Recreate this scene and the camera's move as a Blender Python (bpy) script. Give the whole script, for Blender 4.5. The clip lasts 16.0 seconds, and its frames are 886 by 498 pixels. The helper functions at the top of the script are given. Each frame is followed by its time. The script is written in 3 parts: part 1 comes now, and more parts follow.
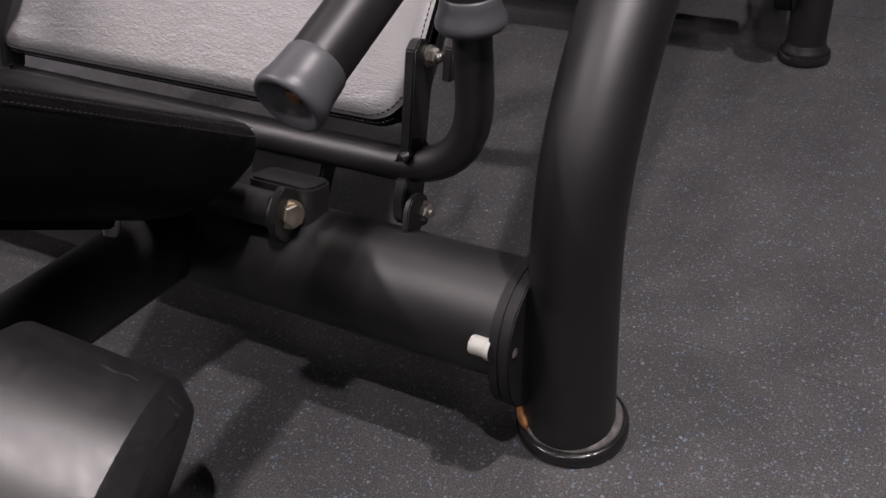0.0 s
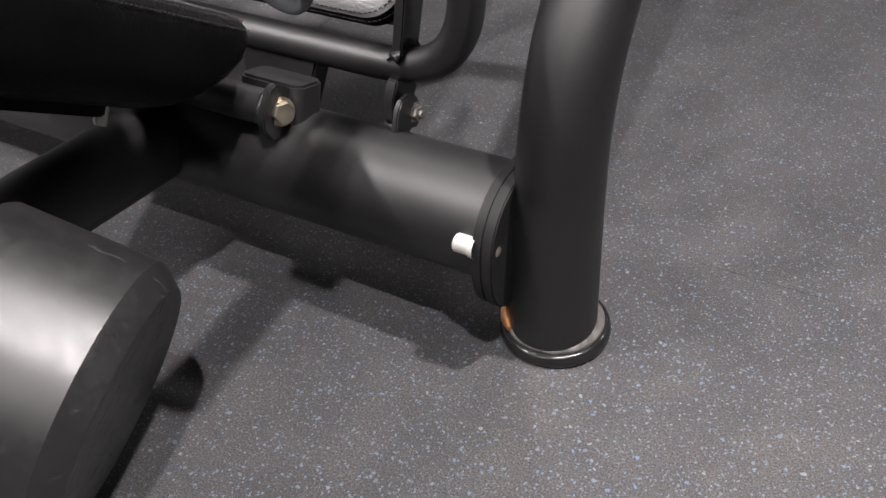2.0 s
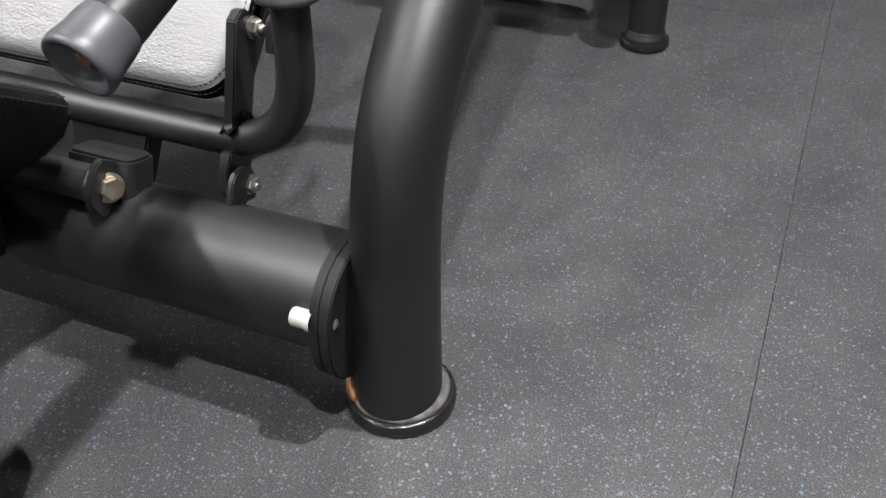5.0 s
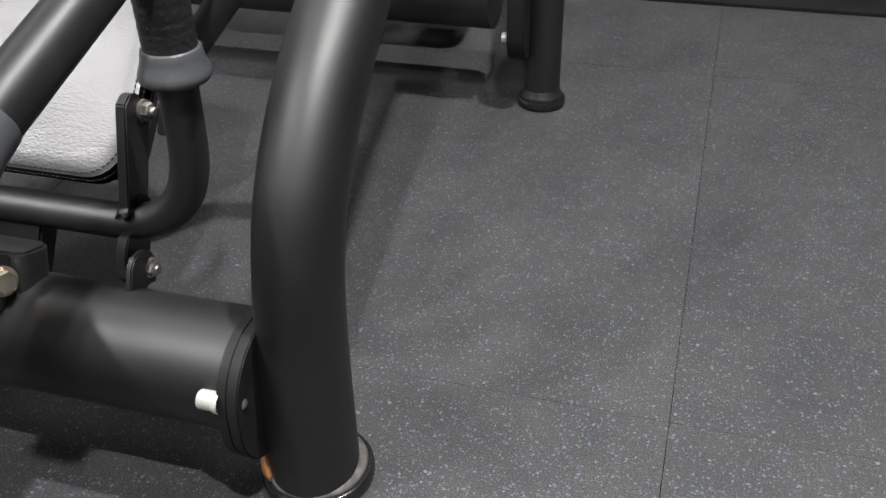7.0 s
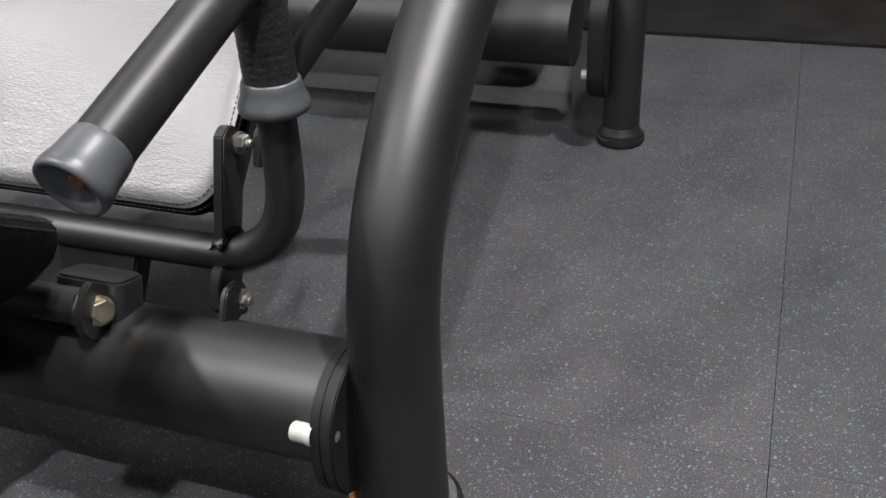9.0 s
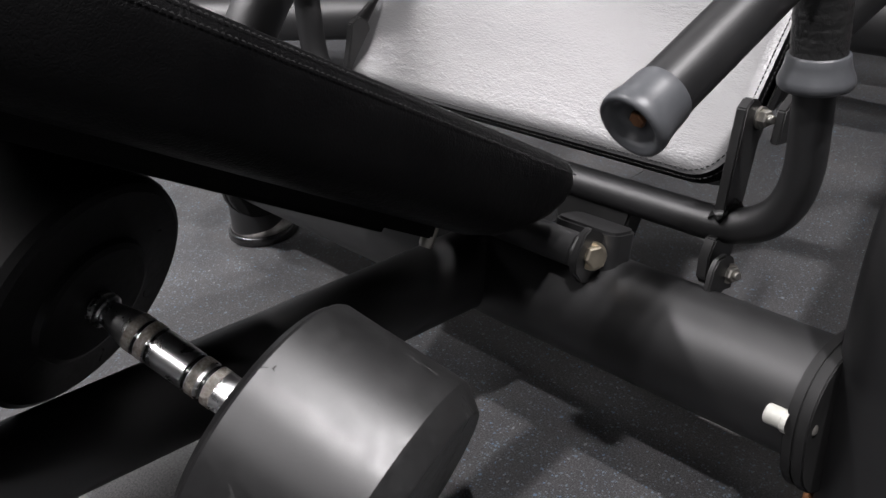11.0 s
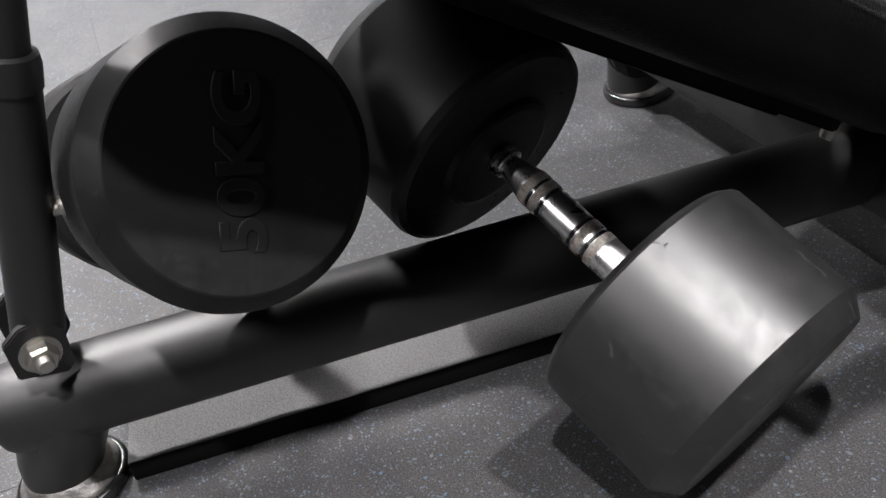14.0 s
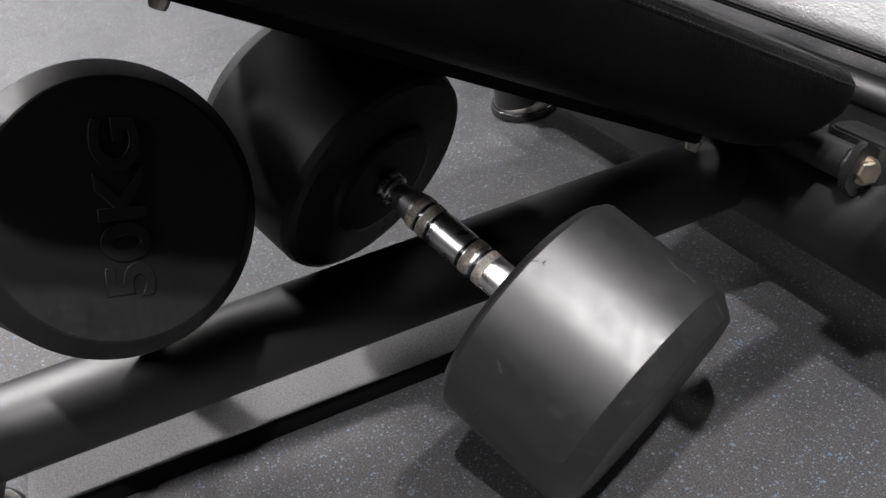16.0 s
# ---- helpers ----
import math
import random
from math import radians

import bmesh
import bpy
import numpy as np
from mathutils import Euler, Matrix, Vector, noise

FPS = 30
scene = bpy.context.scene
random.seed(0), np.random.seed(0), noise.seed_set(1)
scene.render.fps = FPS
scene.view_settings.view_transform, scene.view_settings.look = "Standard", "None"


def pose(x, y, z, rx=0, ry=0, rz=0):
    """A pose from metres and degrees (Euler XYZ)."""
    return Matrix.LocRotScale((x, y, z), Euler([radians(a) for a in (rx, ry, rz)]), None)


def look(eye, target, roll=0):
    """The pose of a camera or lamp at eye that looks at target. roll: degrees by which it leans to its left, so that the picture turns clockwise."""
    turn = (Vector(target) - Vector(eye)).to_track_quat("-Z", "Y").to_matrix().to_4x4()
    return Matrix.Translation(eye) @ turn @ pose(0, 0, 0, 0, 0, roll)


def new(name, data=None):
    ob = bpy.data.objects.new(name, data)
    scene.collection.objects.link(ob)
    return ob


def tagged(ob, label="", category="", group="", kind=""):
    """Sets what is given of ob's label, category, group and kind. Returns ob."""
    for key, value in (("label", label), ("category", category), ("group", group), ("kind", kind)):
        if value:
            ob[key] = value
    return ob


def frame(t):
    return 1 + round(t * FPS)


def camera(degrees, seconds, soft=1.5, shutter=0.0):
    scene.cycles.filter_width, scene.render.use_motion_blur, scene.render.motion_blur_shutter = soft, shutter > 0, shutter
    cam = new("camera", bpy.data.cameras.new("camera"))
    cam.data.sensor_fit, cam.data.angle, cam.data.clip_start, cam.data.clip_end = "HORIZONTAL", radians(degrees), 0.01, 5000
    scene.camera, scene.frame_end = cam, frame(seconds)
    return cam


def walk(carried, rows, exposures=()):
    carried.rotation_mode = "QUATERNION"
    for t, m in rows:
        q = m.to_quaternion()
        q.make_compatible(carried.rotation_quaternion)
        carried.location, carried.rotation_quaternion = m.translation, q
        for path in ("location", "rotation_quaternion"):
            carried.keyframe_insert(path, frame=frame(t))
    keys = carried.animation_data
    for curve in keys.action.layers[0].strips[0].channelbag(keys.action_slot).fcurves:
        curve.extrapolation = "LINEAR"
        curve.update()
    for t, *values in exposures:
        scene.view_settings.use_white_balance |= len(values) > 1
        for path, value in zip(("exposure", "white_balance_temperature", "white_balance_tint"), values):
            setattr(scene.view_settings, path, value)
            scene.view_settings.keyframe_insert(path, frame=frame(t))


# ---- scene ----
cam = camera(51.0, 16.0)
PATH = [
    (0, (0.251, -0.63, 0.74), (-0.592, 0.745, -0.442), -5.4),
    (0.5, (0.273, -0.635, 0.734), (-0.564, 0.688, -0.511), -5.7),
    (1, (0.28, -0.647, 0.73), (-0.526, 0.668, -0.543), -5.0),
    (1.5, (0.282, -0.647, 0.72), (-0.529, 0.654, -0.563), -4.5),
    (2, (0.279, -0.649, 0.715), (-0.538, 0.646, -0.572), -4.3),
    (2.5, (0.286, -0.646, 0.717), (-0.546, 0.66, -0.549), -3.7),
    (3, (0.288, -0.645, 0.715), (-0.539, 0.678, -0.537), -2.9),
    (3.5, (0.296, -0.639, 0.716), (-0.498, 0.712, -0.527), -2.0),
    (4, (0.304, -0.631, 0.718), (-0.455, 0.744, -0.52), -1.6),
    (4.5, (0.304, -0.623, 0.719), (-0.392, 0.795, -0.509), -1.2),
    (4.7, (0.307, -0.62, 0.723), (-0.355, 0.819, -0.498), -0.9),
    (7, (0.332, -0.611, 0.731), (-0.16, 0.984, -0.37), -1.4),
    (7.5, (0.325, -0.61, 0.732), (-0.135, 1.016, -0.337), -1.3),
    (8, (0.322, -0.609, 0.732), (-0.111, 1.046, -0.305), -1.2),
    (8.2, (0.319, -0.611, 0.729), (-0.106, 1.053, -0.297), -1.2),
    (10.3, (0.256, -0.656, 0.708), (-0.883, 0.669, -0.266), -5.1),
    (10.5, (0.251, -0.67, 0.706), (-0.928, 0.622, -0.262), -4.4),
    (11, (0.231, -0.696, 0.697), (-1.091, 0.462, -0.259), -5.5),
    (11.5, (0.212, -0.723, 0.7), (-1.248, 0.245, -0.265), -7.4),
    (12, (0.203, -0.74, 0.701), (-1.345, 0.064, -0.279), -8.5),
    (12.5, (0.197, -0.749, 0.727), (-1.415, -0.128, -0.28), -10.5),
    (13, (0.209, -0.755, 0.751), (-1.404, -0.264, -0.326), -11.5),
    (13.5, (0.212, -0.748, 0.742), (-1.378, -0.274, -0.375), -10.6),
    (14, (0.219, -0.75, 0.745), (-1.349, -0.289, -0.408), -10.8),
    (14.5, (0.219, -0.753, 0.748), (-1.333, -0.286, -0.425), -10.7),
    (15, (0.22, -0.745, 0.751), (-1.323, -0.292, -0.437), -11.9),
    (15.5, (0.234, -0.733, 0.755), (-1.285, -0.189, -0.426), -11.3),
    (16, (0.24, -0.731, 0.766), (-1.259, -0.095, -0.396), -10.6),
]
EXPOSURE = [
    # seconds, stops, kelvin, tint
    (0, -0.34, 6750, 23), (0.5, 0.20, 6750, 21), (1, 0.54, 6750, 20), (1.5, 0.68, 6700, 18), (2.5, 0.68, 6650, 16), (3.5, 0.70, 6550, 13),
    (4.5, 0.68, 6450, 12), (7, 0.44, 6500, 10), (8, 0.42, 6500, 10), (10.5, 0.25, 6450, 14), (11.5, 0.20, 6450, 14), (12.5, 0.36, 6500, 13),
    (13, 0.49, 6500, 13), (13.5, 0.47, 6500, 13), (15, 0.45, 6500, 13), (16, 0.38, 6500, 13),
]
walk(cam, [(t, look(eye, target, roll)) for t, eye, target, roll in PATH], EXPOSURE)

# ---------------------------------------------------------------- light
world = bpy.data.worlds.new("world")
scene.world = world
world.use_nodes = True
world.node_tree.nodes["Background"].inputs[0].default_value = (0.9, 0.95, 1.0, 1)
world.node_tree.nodes["Background"].inputs[1].default_value = 0.003

LAMPS = [
    # x, y, watts, length, turn, spread in degrees: short linear lamps in rows
    (0.72, 0.30, 80, 0.08, 0, 180),
    (0.62, -0.86, 62, 0.08, 0, 180),
    (-0.05, -3.10, 36, 1.0, 0, 120),
    (-1.80, -1.55, 62, 0.14, 0, 112),
    (0.60, 2.30, 12, 0.14, 0, 180),
    (-3.40, -1.15, 122, 1.5, 90, 116),
    (-2.10, 0.70, 10, 0.14, 0, 180),
    (-2.00, 2.20, 9, 0.14, 0, 180),
]
CEIL = 2.9


# ---------------------------------------------------------------- materials
def nodes_of(name):
    m = bpy.data.materials.new(name)
    m.use_nodes = True
    nt = m.node_tree
    return m, nt, nt.nodes["Principled BSDF"]


def add(nt, kind, **values):
    n = nt.nodes.new(kind)
    for k, v in values.items():
        n.inputs[k].default_value = v
    return n


def coords(nt, scale=1.0):
    c = nt.nodes.new("ShaderNodeTexCoord")
    mp = nt.nodes.new("ShaderNodeMapping")
    mp.inputs["Scale"].default_value = (scale, scale, scale)
    nt.links.new(c.outputs["Object"], mp.inputs["Vector"])
    return mp.outputs["Vector"]


def ramp(nt, source, stops):
    r = nt.nodes.new("ShaderNodeValToRGB")
    r.color_ramp.elements[0].position, r.color_ramp.elements[0].color = stops[0][0], (*stops[0][1], 1)
    r.color_ramp.elements[1].position, r.color_ramp.elements[1].color = stops[1][0], (*stops[1][1], 1)
    for p, c in stops[2:]:
        e = r.color_ramp.elements.new(p)
        e.color = (*c, 1)
    nt.links.new(source, r.inputs[0])
    return r.outputs["Color"]


def mixed(nt, factor, a, b):
    m = nt.nodes.new("ShaderNodeMix")
    m.data_type = "RGBA"
    for s, v in ((m.inputs[0], factor), (m.inputs[6], a), (m.inputs[7], b)):
        if hasattr(v, "is_linked"):
            nt.links.new(v, s)
        else:
            s.default_value = v if not isinstance(v, tuple) else (*v, 1)
    return m.outputs[2]


def bump(nt, bsdf, height, strength, distance):
    b = nt.nodes.new("ShaderNodeBump")
    b.inputs["Strength"].default_value, b.inputs["Distance"].default_value = strength, distance
    nt.links.new(height, b.inputs["Height"])
    nt.links.new(b.outputs["Normal"], bsdf.inputs["Normal"])


def surface(name, low, high, rough=(0.4, 0.55), metal=0.0, big=6.0, fine=400.0, relief=0.15, depth=0.0004, spec=0.5, ior=1.5):
    """A worn plain surface: colour and gloss vary over a hand's width, relief over a grain."""
    m, nt, b = nodes_of(name)
    v = coords(nt)
    n1 = add(nt, "ShaderNodeTexNoise", Scale=big, Detail=5.0, Roughness=0.6)
    n2 = add(nt, "ShaderNodeTexNoise", Scale=fine, Detail=3.0, Roughness=0.6)
    for n in (n1, n2):
        nt.links.new(v, n.inputs["Vector"])
    nt.links.new(ramp(nt, n1.outputs["Fac"], [(0.3, low), (0.7, high)]), b.inputs["Base Color"])
    nt.links.new(ramp(nt, n1.outputs["Fac"], [(0.3, (rough[0],) * 3), (0.72, (rough[1],) * 3)]), b.inputs["Roughness"])
    b.inputs["Metallic"].default_value = metal
    b.inputs["Specular IOR Level"].default_value = spec
    b.inputs["IOR"].default_value = ior
    bump(nt, b, n2.outputs["Fac"], relief, depth)
    return m


def floor_rubber():
    m, nt, b = nodes_of("speckled_rubber")
    info = nt.nodes.new("ShaderNodeObjectInfo")
    geo = nt.nodes.new("ShaderNodeNewGeometry")
    v = geo.outputs["Position"]
    warp = add(nt, "ShaderNodeTexNoise", Scale=160.0, Detail=2.0)
    nt.links.new(v, warp.inputs["Vector"])
    vm = nt.nodes.new("ShaderNodeVectorMath")
    vm.operation = "MULTIPLY_ADD"
    vm.inputs[1].default_value = (0.006, 0.006, 0.0)
    nt.links.new(warp.outputs["Color"], vm.inputs[0])
    nt.links.new(v, vm.inputs[2])
    base = add(nt, "ShaderNodeTexNoise", Scale=3.0, Detail=6.0, Roughness=0.65)
    grain = add(nt, "ShaderNodeTexNoise", Scale=520.0, Detail=3.0, Roughness=0.7)
    for n in (base, grain):
        nt.links.new(v, n.inputs["Vector"])
    col = ramp(nt, base.outputs["Fac"], [(0.3, (0.037, 0.0375, 0.040)), (0.55, (0.048, 0.048, 0.050)), (0.75, (0.060, 0.058, 0.058))])
    fine = ramp(nt, grain.outputs["Fac"], [(0.36, (0.35, 0.35, 0.35)), (0.66, (1.65, 1.65, 1.65))])
    mul = nt.nodes.new("ShaderNodeMix")
    mul.data_type, mul.blend_type = "RGBA", "MULTIPLY"
    mul.inputs[0].default_value = 1.0
    nt.links.new(col, mul.inputs[6])
    nt.links.new(fine, mul.inputs[7])
    col = mul.outputs[2]
    dirt = add(nt, "ShaderNodeTexNoise", Scale=11.0, Detail=7.0, Roughness=0.7, Distortion=0.4)
    nt.links.new(v, dirt.inputs["Vector"])
    wear = nt.nodes.new("ShaderNodeMix")
    wear.data_type, wear.blend_type = "RGBA", "MULTIPLY"
    wear.inputs[0].default_value = 1.0
    nt.links.new(col, wear.inputs[6])
    nt.links.new(ramp(nt, dirt.outputs["Fac"], [(0.3, (0.78, 0.78, 0.8)), (0.5, (1.0, 0.99, 0.98)), (0.72, (1.22, 1.18, 1.14))]), wear.inputs[7])
    col = wear.outputs[2]
    tone = nt.nodes.new("ShaderNodeMix")
    tone.data_type, tone.blend_type = "RGBA", "MULTIPLY"
    tone.inputs[0].default_value = 1.0
    nt.links.new(col, tone.inputs[6])
    nt.links.new(ramp(nt, info.outputs["Random"], [(0.0, (0.94, 0.945, 0.95)), (1.0, (1.06, 1.045, 1.04))]), tone.inputs[7])
    col = tone.outputs[2]
    for scale, share, size, tint in ((200.0, 0.835, 0.37, None), (300.0, 0.865, 0.40, (0.10, 0.132, 0.158)), (520.0, 0.85, 0.42, (0.095, 0.098, 0.10))):
        vo = add(nt, "ShaderNodeTexVoronoi", Scale=scale)
        vo.voronoi_dimensions = "2D"
        nt.links.new(vm.outputs[0], vo.inputs["Vector"])
        sep = nt.nodes.new("ShaderNodeSeparateColor")
        nt.links.new(vo.outputs["Color"], sep.inputs[0])
        pick = nt.nodes.new("ShaderNodeMath")
        pick.operation = "GREATER_THAN"
        pick.inputs[1].default_value = share
        nt.links.new(sep.outputs[0], pick.inputs[0])
        grow = nt.nodes.new("ShaderNodeMapRange")
        grow.inputs[3].default_value, grow.inputs[4].default_value = 0.75, 2.1
        nt.links.new(sep.outputs[2], grow.inputs[0])
        far_off = nt.nodes.new("ShaderNodeMath")
        far_off.operation = "MULTIPLY"
        nt.links.new(vo.outputs["Distance"], far_off.inputs[0])
        nt.links.new(grow.outputs[0], far_off.inputs[1])
        near = nt.nodes.new("ShaderNodeMapRange")
        near.inputs[1].default_value, near.inputs[2].default_value = size, size - 0.12
        near.inputs[3].default_value, near.inputs[4].default_value = 0.0, 1.0
        nt.links.new(far_off.outputs[0], near.inputs[0])
        both = nt.nodes.new("ShaderNodeMath")
        both.operation = "MULTIPLY"
        nt.links.new(pick.outputs[0], both.inputs[0])
        nt.links.new(near.outputs[0], both.inputs[1])
        if tint is None:
            tint = ramp(nt, sep.outputs[1], [(0.0, (0.085, 0.097, 0.102)), (0.40, (0.115, 0.140, 0.152)), (0.60, (0.09, 0.13, 0.165)), (0.85, (0.075, 0.135, 0.21)), (0.93, (0.165, 0.178, 0.182))])
        col = mixed(nt, both.outputs[0], col, tint)
    nt.links.new(col, b.inputs["Base Color"])
    nt.links.new(ramp(nt, base.outputs["Fac"], [(0.3, (0.5, 0.5, 0.5)), (0.7, (0.66, 0.66, 0.66))]), b.inputs["Roughness"])
    b.inputs["Specular IOR Level"].default_value = 0.42
    bump(nt, b, grain.outputs["Fac"], 0.7, 0.0008)
    return m


def leather(name, low, high, rough, scale=260.0, relief=0.6, crease=True, spec=0.5, stretch=1.0, ior=1.5):
    m, nt, b = nodes_of(name)
    v = coords(nt)
    mp = nt.nodes.new("ShaderNodeMapping")
    mp.inputs["Scale"].default_value = (stretch, 1, 1)
    nt.links.new(v, mp.inputs["Vector"])
    v = mp.outputs["Vector"]
    vo = add(nt, "ShaderNodeTexVoronoi", Scale=scale)
    vo.feature = "DISTANCE_TO_EDGE"
    n1 = add(nt, "ShaderNodeTexNoise", Scale=9.0, Detail=5.0)
    w = add(nt, "ShaderNodeTexNoise", Scale=70.0, Detail=5.0, Roughness=0.65, Distortion=0.8)
    for n in (vo, n1, w):
        nt.links.new(v, n.inputs["Vector"])
    nt.links.new(ramp(nt, n1.outputs["Fac"], [(0.3, low), (0.7, high)]), b.inputs["Base Color"])
    nt.links.new(ramp(nt, n1.outputs["Fac"], [(0.3, (rough - 0.06,) * 3), (0.7, (rough + 0.08,) * 3)]), b.inputs["Roughness"])
    s = nt.nodes.new("ShaderNodeMath")
    s.operation = "MULTIPLY_ADD"
    s.inputs[1].default_value = 1.6 if crease else 0.3
    b.inputs["Specular IOR Level"].default_value = spec
    b.inputs["IOR"].default_value = ior
    nt.links.new(w.outputs["Fac"], s.inputs[0])
    e = nt.nodes.new("ShaderNodeMath")
    e.operation = "MINIMUM"
    e.inputs[1].default_value = 0.25
    nt.links.new(vo.outputs["Distance"], e.inputs[0])
    nt.links.new(e.outputs[0], s.inputs[2])
    bump(nt, b, s.outputs[0], relief, 0.0012)
    return m


def scuffed_rubber(name, spec, ior, dull, tone=1.0):
    """Black rubber polished by use: cloudy gloss, chalky smears and thin scratches."""
    m, nt, b = nodes_of(name)
    v = coords(nt)
    cloud = add(nt, "ShaderNodeTexNoise", Scale=34.0, Detail=9.0, Roughness=0.8, Distortion=0.5)
    smear = add(nt, "ShaderNodeTexNoise", Scale=30.0, Detail=9.0, Roughness=0.78, Distortion=0.6)
    grain = add(nt, "ShaderNodeTexNoise", Scale=420.0, Detail=3.0)
    cell = add(nt, "ShaderNodeTexVoronoi", Scale=26.0)
    cell.feature = "DISTANCE_TO_EDGE"
    warp = add(nt, "ShaderNodeTexNoise", Scale=9.0, Detail=3.0)
    for n in (cloud, smear, grain, warp):
        nt.links.new(v, n.inputs["Vector"])
    vm = nt.nodes.new("ShaderNodeVectorMath")
    vm.operation = "MULTIPLY_ADD"
    vm.inputs[1].default_value = (0.09, 0.09, 0.09)
    nt.links.new(warp.outputs["Color"], vm.inputs[0])
    nt.links.new(v, vm.inputs[2])
    nt.links.new(vm.outputs[0], cell.inputs["Vector"])
    thin = ramp(nt, cell.outputs["Distance"], [(0.0, (1, 1, 1)), (0.012, (0, 0, 0))])
    gate = ramp(nt, smear.outputs["Fac"], [(0.62, (0, 0, 0)), (0.70, (1, 1, 1))])
    both_m = nt.nodes.new("ShaderNodeMix")
    both_m.data_type, both_m.blend_type = "RGBA", "MULTIPLY"
    both_m.inputs[0].default_value = 1.0
    nt.links.new(thin, both_m.inputs[6])
    nt.links.new(gate, both_m.inputs[7])
    col = ramp(nt, cloud.outputs["Fac"], [(0.3, (0.008 * tone, 0.008 * tone, 0.0083 * tone)), (0.72, (0.015 * tone, 0.015 * tone, 0.0153 * tone))])
    chalk = ramp(nt, smear.outputs["Fac"], [(0.58, (0, 0, 0)), (0.8, (0.2, 0.2, 0.2))])
    col = mixed(nt, chalk, col, (0.075, 0.075, 0.074))
    col = mixed(nt, both_m.outputs[2], col, (0.14, 0.138, 0.135))
    nt.links.new(col, b.inputs["Base Color"])
    patch = nt.nodes.new("ShaderNodeMath")
    patch.operation = "ADD"
    nt.links.new(cloud.outputs["Fac"], patch.inputs[0])
    nt.links.new(smear.outputs["Fac"], patch.inputs[1])
    half = nt.nodes.new("ShaderNodeMath")
    half.operation = "MULTIPLY"
    half.inputs[1].default_value = 0.5
    nt.links.new(patch.outputs[0], half.inputs[0])
    gloss = ramp(nt, half.outputs[0], [(0.36, (0.37 + dull,) * 3), (0.50, (0.41 + dull,) * 3), (0.62, (0.48 + dull,) * 3)])
    mottle = add(nt, "ShaderNodeTexNoise", Scale=120.0, Detail=6.0, Roughness=0.75)
    nt.links.new(v, mottle.inputs["Vector"])
    worn = nt.nodes.new("ShaderNodeMix")
    worn.data_type, worn.blend_type = "RGBA", "MULTIPLY"
    worn.inputs[0].default_value = 1.0
    nt.links.new(gloss, worn.inputs[6])
    nt.links.new(ramp(nt, mottle.outputs["Fac"], [(0.3, (0.9, 0.9, 0.9)), (0.7, (1.12, 1.12, 1.12))]), worn.inputs[7])
    gloss = worn.outputs[2]
    # short dark nicks that break the polish
    nick = add(nt, "ShaderNodeTexVoronoi", Scale=15.0)
    nick.feature = "DISTANCE_TO_EDGE"
    bent = nt.nodes.new("ShaderNodeVectorMath")
    bent.operation = "MULTIPLY_ADD"
    bent.inputs[1].default_value = (0.05, 0.14, 0.11)
    nt.links.new(warp.outputs["Color"], bent.inputs[0])
    nt.links.new(v, bent.inputs[2])
    nt.links.new(bent.outputs[0], nick.inputs["Vector"])
    where = add(nt, "ShaderNodeTexNoise", Scale=30.0, Detail=2.0)
    nt.links.new(bent.outputs[0], where.inputs["Vector"])
    dark = nt.nodes.new("ShaderNodeMix")
    dark.data_type, dark.blend_type = "RGBA", "MULTIPLY"
    dark.inputs[0].default_value = 1.0
    nt.links.new(ramp(nt, nick.outputs["Distance"], [(0.006, (1, 1, 1)), (0.018, (0, 0, 0))]), dark.inputs[6])
    nt.links.new(ramp(nt, where.outputs["Fac"], [(0.63, (0, 0, 0)), (0.66, (1, 1, 1))]), dark.inputs[7])
    nt.links.new(mixed(nt, dark.outputs[2], gloss, (0.95, 0.95, 0.95)), b.inputs["Roughness"])
    b.inputs["Specular IOR Level"].default_value = spec
    b.inputs["IOR"].default_value = ior
    s = nt.nodes.new("ShaderNodeMath")
    s.operation = "MULTIPLY_ADD"
    s.inputs[1].default_value = 0.25
    nt.links.new(grain.outputs["Fac"], s.inputs[0])
    nt.links.new(smear.outputs["Fac"], s.inputs[2])
    bump(nt, b, s.outputs[0], 0.16, 0.0005)
    return m


M_FLOOR = floor_rubber()
M_BLACK = surface("black_powder_coat", (0.004, 0.004, 0.0044), (0.007, 0.007, 0.0074), (0.47, 0.56), big=5, fine=900, relief=0.22, depth=0.0004, spec=0.8)
M_DARK = surface("black_steel_bracket", (0.008, 0.008, 0.008), (0.015, 0.015, 0.015), (0.38, 0.5), big=14, fine=900)
M_RUBBER = scuffed_rubber("polished_dumbbell_rubber", 0.88, 1.55, 0.025, 0.8)
M_MATT_RUBBER = scuffed_rubber("matt_dumbbell_rubber", 0.34, 1.45, 0.08, 0.8)
M_FLANGE = surface("matt_rubber_disc", (0.007, 0.007, 0.007), (0.012, 0.012, 0.012), (0.55, 0.7), big=20, fine=600, spec=0.3)
M_CHROME = surface("chrome", (0.82, 0.82, 0.82), (0.95, 0.95, 0.95), (0.22, 0.38), metal=1.0, big=40, fine=300, relief=0.05)
M_KNURL = surface("worn_knurling", (0.42, 0.34, 0.26), (0.92, 0.90, 0.87), (0.36, 0.55), metal=1.0, big=300, fine=900, relief=1.0, depth=0.0016)
M_ZINC = surface("zinc_bolt", (0.38, 0.37, 0.35), (0.52, 0.50, 0.45), (0.42, 0.55), metal=1.0, big=60, fine=500)
M_BRASS = surface("yellow_zinc_bolt", (0.60, 0.53, 0.41), (0.74, 0.67, 0.54), (0.3, 0.45), metal=1.0, big=60, fine=500)
